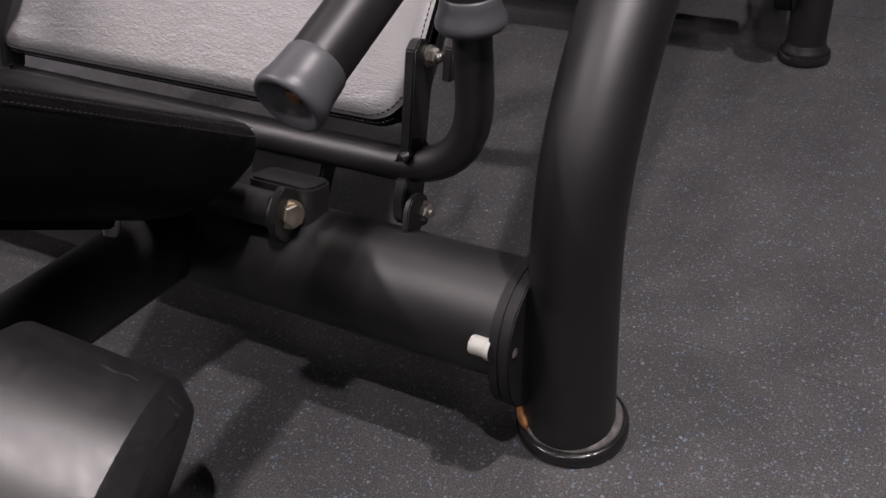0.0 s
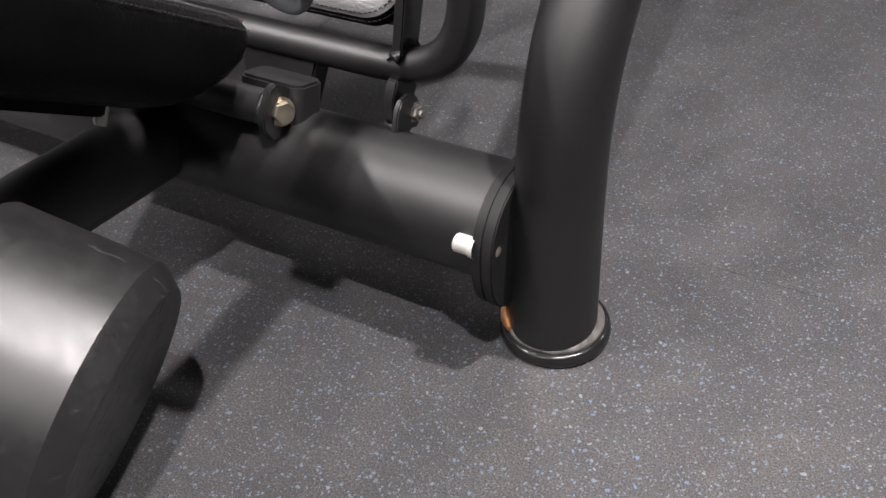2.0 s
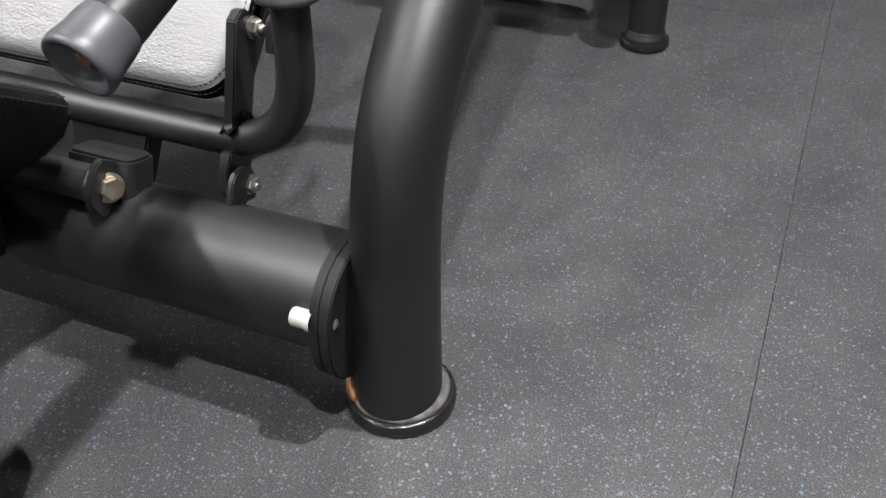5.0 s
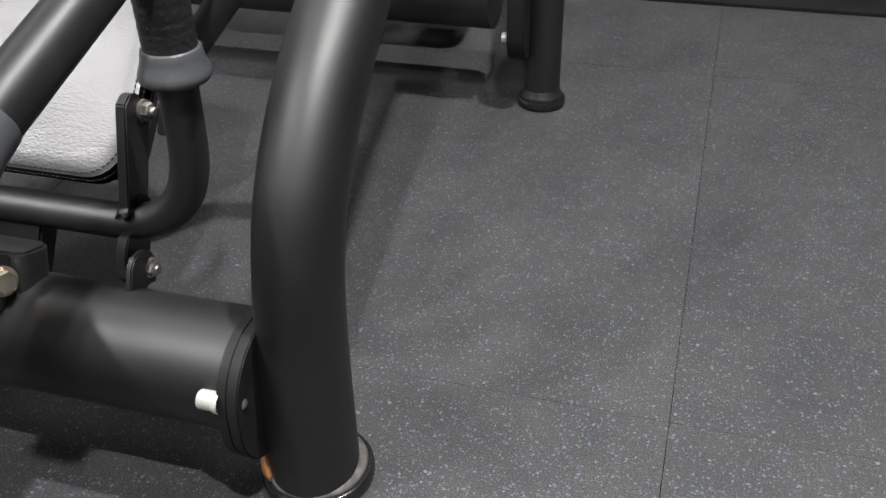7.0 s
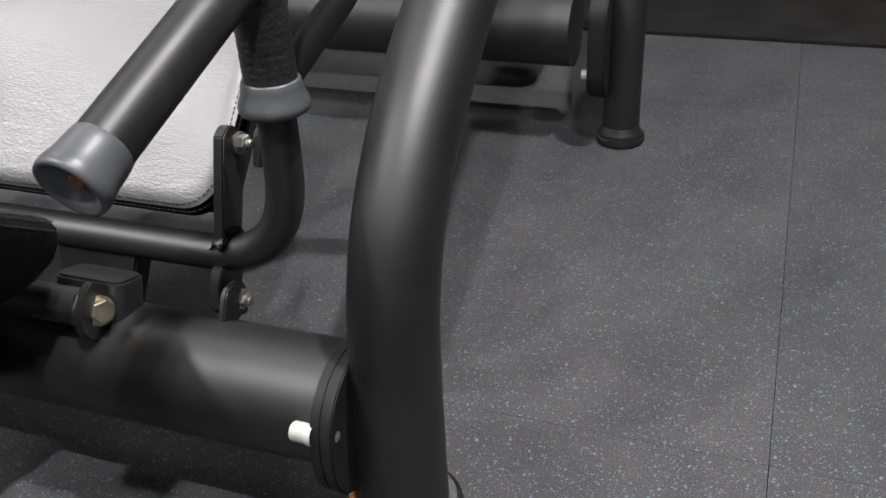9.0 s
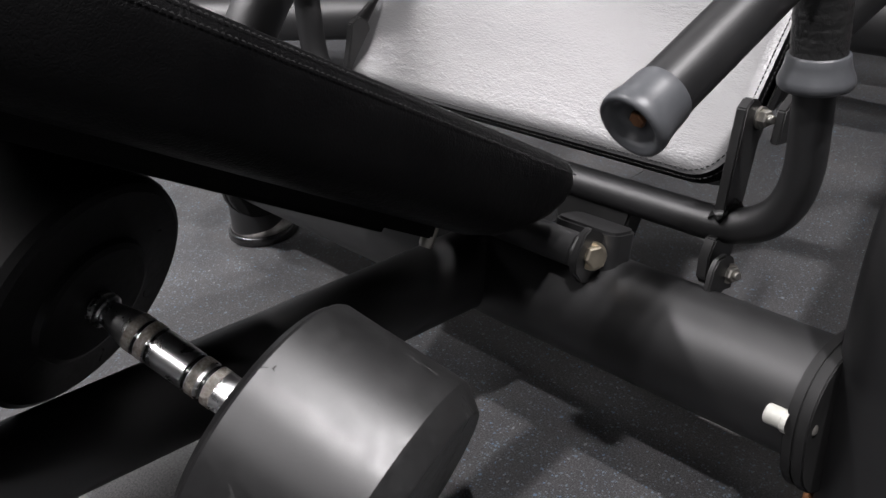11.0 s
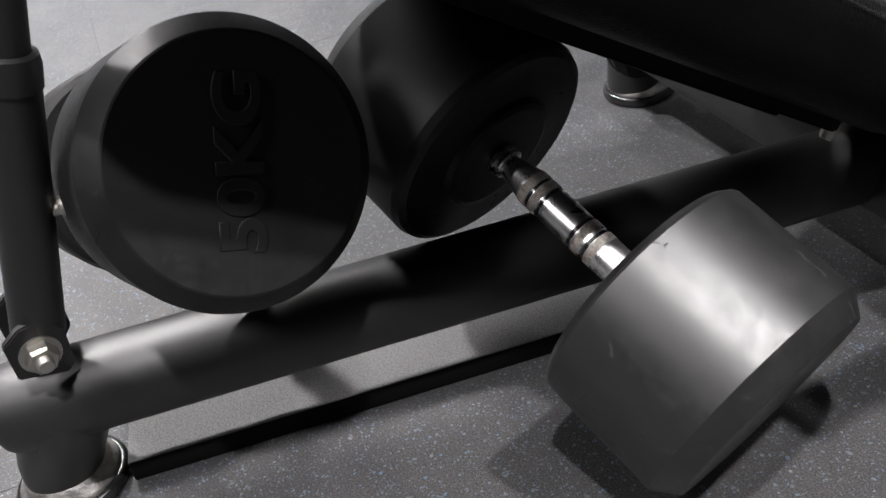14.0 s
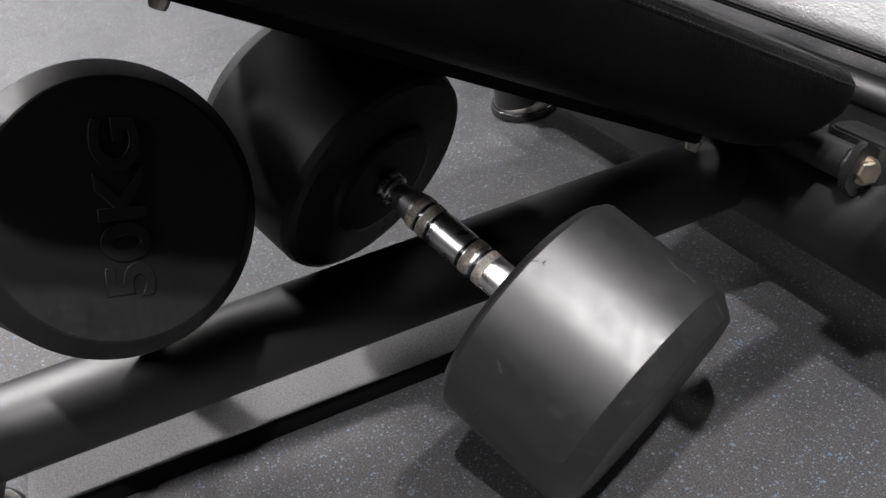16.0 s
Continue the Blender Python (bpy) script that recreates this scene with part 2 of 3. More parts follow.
M_WHITE = surface("white_plastic", (0.38, 0.38, 0.345), (0.47, 0.47, 0.435), (0.4, 0.5), big=60)
M_GREY = surface("grey_grip_rubber", (0.055, 0.058, 0.063), (0.085, 0.088, 0.094), (0.36, 0.46), big=20)
M_WELD = surface("worn_bare_weld", (0.08, 0.078, 0.075), (0.36, 0.345, 0.33), (0.3, 0.48), metal=0.4, big=45, fine=300, relief=0.7, depth=0.002)
M_RUST = surface("rusty_paint_loss", (0.16, 0.06, 0.02), (0.36, 0.17, 0.07), (0.5, 0.7), big=90, fine=400)
M_FOOT = surface("black_plastic_foot", (0.010, 0.010, 0.010), (0.016, 0.016, 0.016), (0.14, 0.28), big=30)
M_FOAM = surface("foam_grip", (0.010, 0.010, 0.0105), (0.016, 0.016, 0.0165), (0.4, 0.5), big=20, fine=900, relief=0.2)
M_WRINKLE = leather("wrinkled_grip_cover", (0.012, 0.012, 0.012), (0.02, 0.02, 0.02), 0.42, 120, 0.8)
M_PAD = leather("black_leatherette", (0.002, 0.002, 0.0022), (0.0038, 0.0038, 0.004), 0.42, 330, 0.5, True, 0.085)
M_SEAT = leather("sheen_leatherette", (0.014, 0.014, 0.0145), (0.024, 0.024, 0.0245), 0.46, 340, 0.38, True, 1.0, 0.35, 1.8)
M_BOARD = surface("black_cloth_and_bar_shade", (0.004, 0.004, 0.004), (0.006, 0.006, 0.006), (0.75, 0.9), big=20, fine=900, spec=0.15)
M_STITCH = surface("black_thread", (0.010, 0.010, 0.010), (0.020, 0.020, 0.020), (0.6, 0.7), big=60, spec=0.3)
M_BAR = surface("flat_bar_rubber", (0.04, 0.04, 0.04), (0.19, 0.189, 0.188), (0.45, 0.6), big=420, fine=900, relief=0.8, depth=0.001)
M_WALL = surface("grey_wall_paint", (0.10, 0.10, 0.105), (0.14, 0.14, 0.145), (0.6, 0.75), big=2, fine=80)
M_CEIL = surface("dark_ceiling_paint", (0.05, 0.05, 0.052), (0.07, 0.07, 0.072), (0.7, 0.8), big=2, fine=80)
M_COPPER = surface("copper_screw", (0.3, 0.14, 0.07), (0.42, 0.22, 0.12), (0.4, 0.5), metal=0.9, big=90)


# ---------------------------------------------------------------- mesh helpers
def link(name, bm, material, parent=None, smooth=True, angle=40):
    me = bpy.data.meshes.new(name)
    bm.normal_update()
    if smooth:
        for f in bm.faces:
            f.smooth = True
        for e in bm.edges:
            if len(e.link_faces) == 2 and e.calc_face_angle(0) > radians(angle):
                e.smooth = False
    bm.to_mesh(me)
    bm.free()
    me.materials.append(material)
    ob = new(name, me)
    if parent is not None:
        ob.parent = parent
    return ob


def part(name, bm, material, parent, label="", angle=40):
    ob = link(name, bm, material, parent, True, angle)
    if label:
        ob["label"] = label
    return ob


def thing(name, label, category, place=(0, 0, 0), group=""):
    e = new(name)
    e.location = place
    return tagged(e, label, category, group)


def axis_matrix(origin, direction):
    """Local z along direction."""
    q = Vector(direction).to_track_quat("Z", "Y").to_matrix().to_4x4()
    return Matrix.Translation(origin) @ q


def lathe(profile, origin=(0, 0, 0), direction=(0, 0, 1), steps=48, squash=(1, 1)):
    """Turns (radius, height) round direction; radius 0 closes an end."""
    bm = bmesh.new()
    m = axis_matrix(origin, direction)
    rings = []
    for r, h in profile:
        if r < 1e-6:
            rings.append([bm.verts.new(m @ Vector((0, 0, h)))])
        else:
            rings.append([bm.verts.new(m @ Vector((r * squash[0] * math.cos(2 * math.pi * k / steps), r * squash[1] * math.sin(2 * math.pi * k / steps), h))) for k in range(steps)])
    for a, b in zip(rings, rings[1:]):
        for k in range(steps):
            j = (k + 1) % steps
            if len(a) == 1 and len(b) > 1:
                bm.faces.new((a[0], b[k], b[j]))
            elif len(b) == 1 and len(a) > 1:
                bm.faces.new((a[k], b[0], a[j]))
            elif len(a) > 1:
                bm.faces.new((a[k], b[k], b[j], a[j]))
    bmesh.ops.recalc_face_normals(bm, faces=bm.faces)
    return bm


def smooth_path(points, per=8):
    """Catmull-Rom through the points."""
    p = [Vector(q) for q in points]
    p = [2 * p[0] - p[1]] + p + [2 * p[-1] - p[-2]]
    out = []
    for i in range(1, len(p) - 2):
        for k in range(per):
            t = k / per
            a, b, c, d = p[i - 1], p[i], p[i + 1], p[i + 2]
            out.append(0.5 * (2 * b + (c - a) * t + (2 * a - 5 * b + 4 * c - d) * t**2 + (3 * b - a - 3 * c + d) * t**3))
    out.append(p[-2])
    return out


def bend(points, radius, per=8):
    """A polyline with its corners rounded."""
    p = [Vector(q) for q in points]
    out = [p[0]]
    for a, b, c in zip(p, p[1:], p[2:]):
        u, v = (a - b).normalized(), (c - b).normalized()
        s, e = b + u * radius, b + v * radius
        for k in range(per + 1):
            t = k / per
            out.append((1 - t) ** 2 * s + 2 * t * (1 - t) * b + t**2 * e)
    return out + [p[-1]]


def resample(path, step):
    """The same line with points at even steps."""
    out, carry = [path[0]], 0.0
    for a, b in zip(path, path[1:]):
        d = (b - a).length
        at = step - carry
        while at <= d:
            out.append(a.lerp(b, at / d))
            at += step
        carry = (carry + d) % step
    if (out[-1] - path[-1]).length > step * 0.3:
        out.append(path[-1])
    return out


def sweep(path, radius, steps=28, caps=True, radii=None, side=(1, 0, 0)):
    bm = bmesh.new()
    n = len(path)
    up = Vector(side)
    rings = []
    for i, p in enumerate(path):
        t = (path[min(i + 1, n - 1)] - path[max(i - 1, 0)]).normalized()
        up = (up - t * up.dot(t)).normalized()
        w = t.cross(up)
        r = radii[i] if radii else radius
        rx, ry = r if isinstance(r, tuple) else (r, r)
        rings.append([bm.verts.new(p + up * (rx * math.cos(2 * math.pi * k / steps)) + w * (ry * math.sin(2 * math.pi * k / steps))) for k in range(steps)])
    for a, b in zip(rings, rings[1:]):
        for k in range(steps):
            j = (k + 1) % steps
            bm.faces.new((a[k], a[j], b[j], b[k]))
    if caps:
        bm.faces.new(list(reversed(rings[0])))
        bm.faces.new(rings[-1])
    bmesh.ops.recalc_face_normals(bm, faces=bm.faces)
    return bm


def box(size, m=None, bevel=0.0, seg=2):
    bm = bmesh.new()
    bmesh.ops.create_cube(bm, size=1.0)
    for v in bm.verts:
        v.co = Vector((v.co.x * size[0], v.co.y * size[1], v.co.z * size[2]))
    if bevel:
        bmesh.ops.bevel(bm, geom=bm.edges[:], offset=bevel, segments=seg, profile=0.6, affect="EDGES")
    if m is not None:
        bm.transform(m)
    return bm


def slab(outline, thickness, m=None, bevel=0.0015):
    """A plate: outline in local x, y, thickness along local z, centred."""
    bm = bmesh.new()
    low = [bm.verts.new((x, y, -thickness / 2)) for x, y in outline]
    high = [bm.verts.new((x, y, thickness / 2)) for x, y in outline]
    bm.faces.new(list(reversed(low)))
    bm.faces.new(high)
    n = len(outline)
    for k in range(n):
        j = (k + 1) % n
        bm.faces.new((low[k], low[j], high[j], high[k]))
    bmesh.ops.recalc_face_normals(bm, faces=bm.faces)
    if bevel:
        bmesh.ops.bevel(bm, geom=[e for e in bm.edges if e.calc_face_angle(0) > 0.5], offset=bevel, segments=2, affect="EDGES")
    if m is not None:
        bm.transform(m)
    return bm


def hexagon(origin, direction, across, height):
    """A bolt head with a chamfered top."""
    r = across / math.sqrt(3)
    return lathe([(0, 0), (r, 0), (r, height * 0.8), (r * 0.86, height), (0, height)], origin, direction, 6)


def rounded_outline(w, h, r, seg=6):
    pts = []
    for cx, cy, a0 in ((w / 2 - r, h / 2 - r, 0), (-w / 2 + r, h / 2 - r, 90), (-w / 2 + r, -h / 2 + r, 180), (w / 2 - r, -h / 2 + r, 270)):
        for k in range(seg + 1):
            a = radians(a0 + 90 * k / seg)
            pts.append((cx + r * math.cos(a), cy + r * math.sin(a)))
    return pts


def cushion(w, h, thick, corner, crown, m, rows=5, piece="all", rake=0.0):
    """An upholstered pad: rounded outline, soft top edge, slightly crowned top; local z is the face."""
    bm = bmesh.new()
    base = rounded_outline(w, h, corner, 10)
    profile = [(0.030, 0.0), (0.014, 0.008), (0.005, 0.022), (0.0, 0.042), (0.0, thick * 0.6), (0.0, thick * 0.78), (0.003, thick * 0.9), (0.010, thick * 0.98), (0.022, thick)]
    profile += [(0.022 + (min(w, h) * 0.5 - 0.024) * k / rows, thick + crown * math.sin(math.pi / 2 * k / rows)) for k in range(1, rows + 1)]
    if piece == "border":
        profile = profile[:7]
    elif piece == "panel":
        profile = profile[6:]
    rings = []
    for inset, z in profile:
        ring = []
        for x, y in base:
            fx = max(0.02, 1 - 2 * inset / w)
            fy = max(0.02, 1 - 2 * inset / h)
            back = rake * max(0.0, 1 - z / (thick * 0.66)) ** 1.15 * max(0.0, min(1.0, -2.6 * y / h - 0.3))
            ring.append(bm.verts.new((x * fx, y * fy + back, z)))
        rings.append(ring)
    n = len(base)
    for a, b in zip(rings, rings[1:]):
        for k in range(n):
            j = (k + 1) % n
            bm.faces.new((a[k], a[j], b[j], b[k]))
    if piece != "panel":
        bm.faces.new(list(reversed(rings[0])))
    if piece != "border":
        bm.faces.new(rings[-1])
    bmesh.ops.recalc_face_normals(bm, faces=bm.faces)
    bm.transform(m)
    return bm


def stitches(w, h, corner, inset, z, m, pitch=0.006, length=0.0042):
    """A seam of short raised threads round a pad."""
    ring = [Vector((x, y, z)) for x, y in rounded_outline(w - 2 * inset, h - 2 * inset, corner, 10)]
    bm = bmesh.new()
    ring.append(ring[0])
    carry = 0.0
    for a, b in zip(ring, ring[1:]):
        d = (b - a).length
        if d < 1e-6:
            continue
        t = (b - a) / d
        s = Vector((-t.y, t.x, 0)) * 0.0007
        u = Vector((0, 0, 0.0009))
        at = carry
        while at < d:
            p, q = a + t * at, a + t * min(at + length, d + length)
            v = [bm.verts.new(c) for c in (p - s, p + s, p + t * length * 0.5 + u * 1.4, q - s, q + s)]
            bm.faces.new((v[0], v[1], v[2]))
            bm.faces.new((v[3], v[2], v[4]))
            bm.faces.new((v[0], v[2], v[3]))
            bm.faces.new((v[1], v[4], v[2]))
            at += pitch
        carry = at - d
    bm.transform(m)
    return bm


# ---------------------------------------------------------------- setting
X0, Y0, TILE = 0.346, 0.177, 1.0

ground = tagged(link("ground", box((11.4, 11.4, 0.1), Matrix.Translation((-0.5, -0.5, -0.062))), M_FOOT, None, False), "black sub-floor under rubber tiles", "floor", kind="structure")
floor = tagged(new("floor"), "dark rubber gym floor with grey and blue specks", "floor", kind="structure")
bm = slab(rounded_outline(TILE - 0.0007, TILE - 0.0002, 0.001, 2), 0.012, Matrix.Translation((0, 0, -0.006)), 0.0003)
tile_mesh = None
for i in range(-6, 5):
    for j in range(-6, 5):
        x, y = X0 + (i + 0.5) * TILE, Y0 + (j + 0.5) * TILE
        if tile_mesh is None:
            ob = link("tile", bm, M_FLOOR, floor)
            tile_mesh = ob.data
        else:
            ob = new("tile", tile_mesh)
            ob.parent = floor
        ob.location = (x, y, 0)

for name, size, at in (
    ("wall_north", (11.4, 0.15, 3.0), (-0.5, 5.25, 1.5)),
    ("wall_south", (11.4, 0.15, 3.0), (-0.5, -6.2, 1.5)),
    ("wall_east", (0.15, 11.2, 3.0), (5.25, -0.5, 1.5)),
):
    tagged(link(name, box(size, Matrix.Translation(at)), M_WALL, None, False), "plain grey painted gym wall", "wall", kind="structure")
# west wall with one long window opening
WX, WY0, WY1, WZ0, WZ1 = -6.2, -3.4, 2.6, 0.5, 2.3
west = tagged(new("wall_west"), "grey painted wall with a long window", "wall", kind="structure")
for size, at in (
    ((0.15, 11.2, WZ0), (WX, -0.5, WZ0 / 2)),
    ((0.15, 11.2, 3.0 - WZ1), (WX, -0.5, (3.0 + WZ1) / 2)),
    ((0.15, WY0 + 6.1, WZ1 - WZ0), (WX, (WY0 - 6.1) / 2, (WZ0 + WZ1) / 2)),
    ((0.15, 5.1 - WY1, WZ1 - WZ0), (WX, (WY1 + 5.1) / 2, (WZ0 + WZ1) / 2)),
):
    part("wall_section", box(size, Matrix.Translation(at)), M_WALL, west)
win = tagged(new("window_1"), "long white-framed window", "window", kind="structure")
for y in (WY0, (WY0 + WY1) / 2, WY1):
    part("window_frame", box((0.1, 0.06, WZ1 - WZ0), Matrix.Translation((WX, y, (WZ0 + WZ1) / 2)), 0.003), M_WHITE, win)
for z in (WZ0, WZ1):
    part("window_frame", box((0.1, WY1 - WY0, 0.06), Matrix.Translation((WX, (WY0 + WY1) / 2, z)), 0.003), M_WHITE, win)
day = bpy.data.lights.new("window_light", "AREA")
day.shape, day.size, day.size_y, day.energy, day.color = "RECTANGLE", WZ1 - WZ0 - 0.1, WY1 - WY0 - 0.1, 26, (0.96, 0.98, 1.0)
day_ob = new("window_light", day)
day_ob.matrix_world = pose(WX - 0.04, (WY0 + WY1) / 2, (WZ0 + WZ1) / 2, 0, -90, 0)
tagged(link("ceiling", box((11.6, 11.6, 0.12), Matrix.Translation((-0.5, -0.5, 3.07))), M_CEIL, None, False), "dark painted gym ceiling", "ceiling", kind="structure")

for x, y, watts, length, turn, spread in LAMPS:
    lamp = thing("ceiling_lamp", "short white linear ceiling lamp in a slim housing", "ceiling lamp", (x, y, CEIL + 0.01), "linear ceiling lamps")
    part("housing", box((0.16, length + 0.04, 0.09), Matrix.Translation((0, 0, 0.05)), 0.004), M_WHITE, lamp)
    data = bpy.data.lights.new("linear_lamp", "AREA")
    data.shape, data.size, data.size_y, data.energy, data.color = "RECTANGLE", 0.08, length, watts, (1.0, 0.985, 0.975)
    data.spread = radians(spread)
    light = new("linear_lamp", data)
    light.matrix_world = pose(x, y, CEIL, 0, 0, turn)
    lamp.rotation_euler = (0, 0, radians(turn))


# ---------------------------------------------------------------- the machine
AX = -0.51  # its middle plane

machine = thing("exercise_machine", "black steel gym machine with padded leatherette supports", "gym machine", (AX, 0, 0))
INV = Matrix.Translation((-AX, 0, 0))


def mpart(name, bm, material, label="", parent=None, angle=40):
    bm.transform(INV)
    return part(name, bm, material, parent or machine, label, angle)


POST = [(0.0, 0.0), (0.003, 0.10), (0.008, 0.18), (0.017, 0.24), (0.034, 0.292), (0.062, 0.337), (0.1, 0.38), (0.146, 0.419), (0.2, 0.458), (0.3, 0.527), (0.42, 0.608), (0.58, 0.716), (0.78, 0.85)]


def foot_ring(parent, x, y, r, rim=M_WELD, rim_label="worn bare metal rim"):
    """A glossy plastic foot with the worn, flared rim of the tube seated in it."""
    ring = part("foot", lathe([(r * 0.7, 0.0), (r * 0.99, 0.0), (r * 1.03, 0.003), (r * 1.035, 0.008), (r * 1.02, 0.013), (r * 0.975, 0.016), (r * 0.92, 0.0155), (r * 0.7, 0.0145)], (x, y, 0), steps=64), M_FOOT, parent, "glossy black plastic foot", 60)
    part("weld_ring", lathe([(r * 0.62, 0.014), (r * 0.905, 0.0152), (r * 0.915, 0.0185), (r * 0.88, 0.0222), (r * 0.83, 0.025), (r * 0.785, 0.030), (r * 0.72, 0.036), (r * 0.6, 0.037)], (x, y, 0), steps=64), rim, ring, rim_label, 60)


def curved_post(x):
    path = smooth_path([(x, y, z + 0.012) for y, z in POST], 5)
    radii = [0.0465 - 0.004 * min(1, p.z / 0.25) for p in path]
    return sweep(path, 0.042, 40, True, radii)


for x in (0.0, 2 * AX):
    mpart("post", curved_post(x), M_BLACK, "curved black tube post")
    foot_ring(machine, x - AX, 0.006, 0.057)
mpart("rust_patch", sweep([Vector((0.0525 * math.cos(a), 0.006 + 0.0525 * math.sin(a), 0.0225)) for a in [radians(178 + 6.5 * k) for k in range(9)]], 0.004, 10, True, [(0.0105 * math.sin(math.pi * (k + 0.5) / 9) + 0.002, 0.0048 * math.sin(math.pi * (k + 0.5) / 9) + 0.001) for k in range(9)], (0, 0, 1)), M_RUST, "rust-brown patch of lost paint")

# main cross beam with its bolted flanges
mpart("cross_beam", sweep([Vector((x, 0, 0.134)) for x in (-0.966, -0.7, -0.4, -0.05)], 0.0615, 56, True, None, (0, 0, 1)), M_BLACK, "thick black tube beam")
for sgn, xa in ((1, 0.0), (-1, 2 * AX)):
    for k, (a, b, r) in enumerate(((-0.0545, -0.0435, 0.0735), (-0.0431, -0.032, 0.0745))):
        o = rounded_outline(2 * r, 2 * r, r * 0.86, 6)
        m = Matrix.Translation((xa + sgn * (a + b) / 2, 0, 0.128)) @ Euler((0, radians(90), 0)).to_matrix().to_4x4()
        mpart("flange_disc", slab(o, b - a, m, 0.0014), M_FLANGE, "matt black flange disc")
    mpart("pin", lathe([(0, 0), (0.0085, 0), (0.0095, 0.0015), (0.0095, 0.016), (0.011, 0.017), (0.011, 0.022)], (xa + sgn * -0.0735, -0.066, 0.1505), (sgn, 0, 0), 24), M_WHITE, "white plastic locking pin")
    mpart("rivet", lathe([(0.0055, -0.004), (0.0055, 0.002), (0.003, 0.0035), (0, 0.004)], (xa + sgn * -0.034, -0.060, 0.148), (sgn, -0.2, 0.1), 20), M_ZINC, "small zinc rivet")

# lengthwise beam to the front foot, with the flat bar under it
TA, TB = Vector((-0.597, -0.985, 0.146)), Vector((-0.470, -0.01, 0.146))
dirT = (TB - TA).normalized()
FT = Vector((-0.622, -0.972, 0.0))
endT = TA - dirT * 0.012
pathT = [endT + dirT * d for d in (0.0, 0.001, 0.004, 0.009, 0.016, 0.026, 0.06, 0.3, 0.6)] + [TB]
mpart("lengthwise_beam", sweep(pathT, 0.047, 44, True, [0.033, 0.037, 0.0415, 0.0446, 0.0463, 0.047, 0.047, 0.047, 0.047, 0.047], (0, 0, 1)), M_BLACK, "satin black tube beam with a rounded end")
legT = [FT + Vector((0, 0, 0.012)), FT + Vector((0.002, 0.002, 0.05)), TA + dirT * 0.042 + Vector((0, 0, -0.03)), TA + dirT * 0.046]
mpart("front_leg", sweep(smooth_path(legT, 6), 0.0445, 40), M_BLACK, "short black tube leg welded under the beam")
foot_ring(machine, FT.x - AX, FT.y, 0.060)
ang = math.atan2(dirT.y, dirT.x)
mid = (TA + TB) / 2
barm = Matrix.Translation((mid.x - 0.045, mid.y + 0.02, 0.0)) @ Euler((0, 0, ang)).to_matrix().to_4x4() @ Matrix.Translation((-0.145, 0, 0))
# black sides put the bar's shade into its colour; the top stays grey
bar = mpart("flat_bar", box((0.57, 0.104, 0.027), barm @ Matrix.Translation((0, 0.0055, 0.0138)), 0.002), M_BOARD, "low bar lying on the floor, sides blackened for shade")
mpart("bar_top", box((0.568, 0.1035, 0.0016), barm @ Matrix.Translation((0, 0.0055, 0.0280)), 0.0005), M_BAR, "grey scuffed rubber top of the bar", bar)

def both(name, bm, material, label="", parent=None, angle=40):
    """A part and its mirror image on the other side of the machine."""
    twin = bm.copy()
    for v in twin.verts:
        v.co.x = 2 * AX - v.co.x
    bmesh.ops.reverse_faces(twin, faces=twin.faces)
    ob = mpart(name, bm, material, label, parent, angle)
    mpart(name, twin, material, label, parent, angle)
    return ob


# arm tube bent up to the hooked handle
ARM_Y, ARM_Z = 0.071, 0.238
HX = -0.128
armp = bend([(AX, ARM_Y, ARM_Z), (HX, ARM_Y, ARM_Z), (HX, ARM_Y + 0.004, 0.44)], 0.104, 12)
both("handle_arm", sweep(armp, 0.0188, 32, True, None, (0, 1, 0)), M_BLACK, "bent black arm tube")
grip = bend([(HX, ARM_Y + 0.003, 0.424), (HX - 0.002, ARM_Y + 0.004, 0.538), (-0.147, -0.150, 0.448)], 0.055, 12)
gi = len(grip) // 2
wr = random.Random(8)
gp = resample(grip[: gi + 2], 0.0022)
gr = [0.0246 + 0.0003 * math.sin(k * 1.9 + 0.8 * math.sin(k * 0.7)) * (1.0 if k < 30 else 0.35) + wr.uniform(-0.0002, 0.0002) for k in range(len(gp))]
both("grip_cover", sweep(gp, 0.0245, 36, True, gr, (1, 0, 0)), M_WRINKLE, "wrinkled black grip cover")
both("foam_grip", sweep(grip[gi + 1 :], 0.0240, 32, True, None, (1, 0, 0)), M_FOAM, "smooth black foam grip")
both("collar", lathe([(0.019, -0.026), (0.0275, -0.0262), (0.0312, -0.025), (0.0332, -0.022), (0.0336, -0.0185), (0.0325, -0.0145), (0.0300, -0.009), (0.0282, -0.002), (0.0272, 0.004), (0.0260, 0.0055), (0.019, 0.006)], (HX, ARM_Y + 0.003, 0.427), (0, 0, 1), 56), M_GREY, "grey rubber collar", None, 60)
gd = (grip[-1] - grip[-2]).normalized()
both("end_cap", lathe([(0.0242, -0.018), (0.0252, -0.016), (0.0259, -0.008), (0.0264, 0.002), (0.0274, 0.009), (0.0284, 0.0135), (0.0289, 0.0170), (0.0287, 0.0205), (0.0277, 0.0235), (0.0257, 0.0245), (0.0231, 0.0236), (0.0203, 0.0205), (0.0178, 0.0165), (0.0156, 0.0135), (0.013, 0.012), (0, 0.012)], grip[-1], gd, 56), M_GREY, "grey flared rubber end cap", None, 60)
both("cap_screw", hexagon(grip[-1] + gd * 0.0115, gd, 0.012, 0.005), M_COPPER, "copper-coloured recessed screw")

# bracket that carries the arm
YZ = Matrix(((0, 0, 1, 0), (1, 0, 0, 0), (0, 1, 0, 0), (0, 0, 0, 1)))  # local x, y -> world y, z
def plate_yz(points, x, thick, bevel=0.0015):
    return slab(points, thick, Matrix.Translation((x, 0, 0)) @ YZ, bevel)


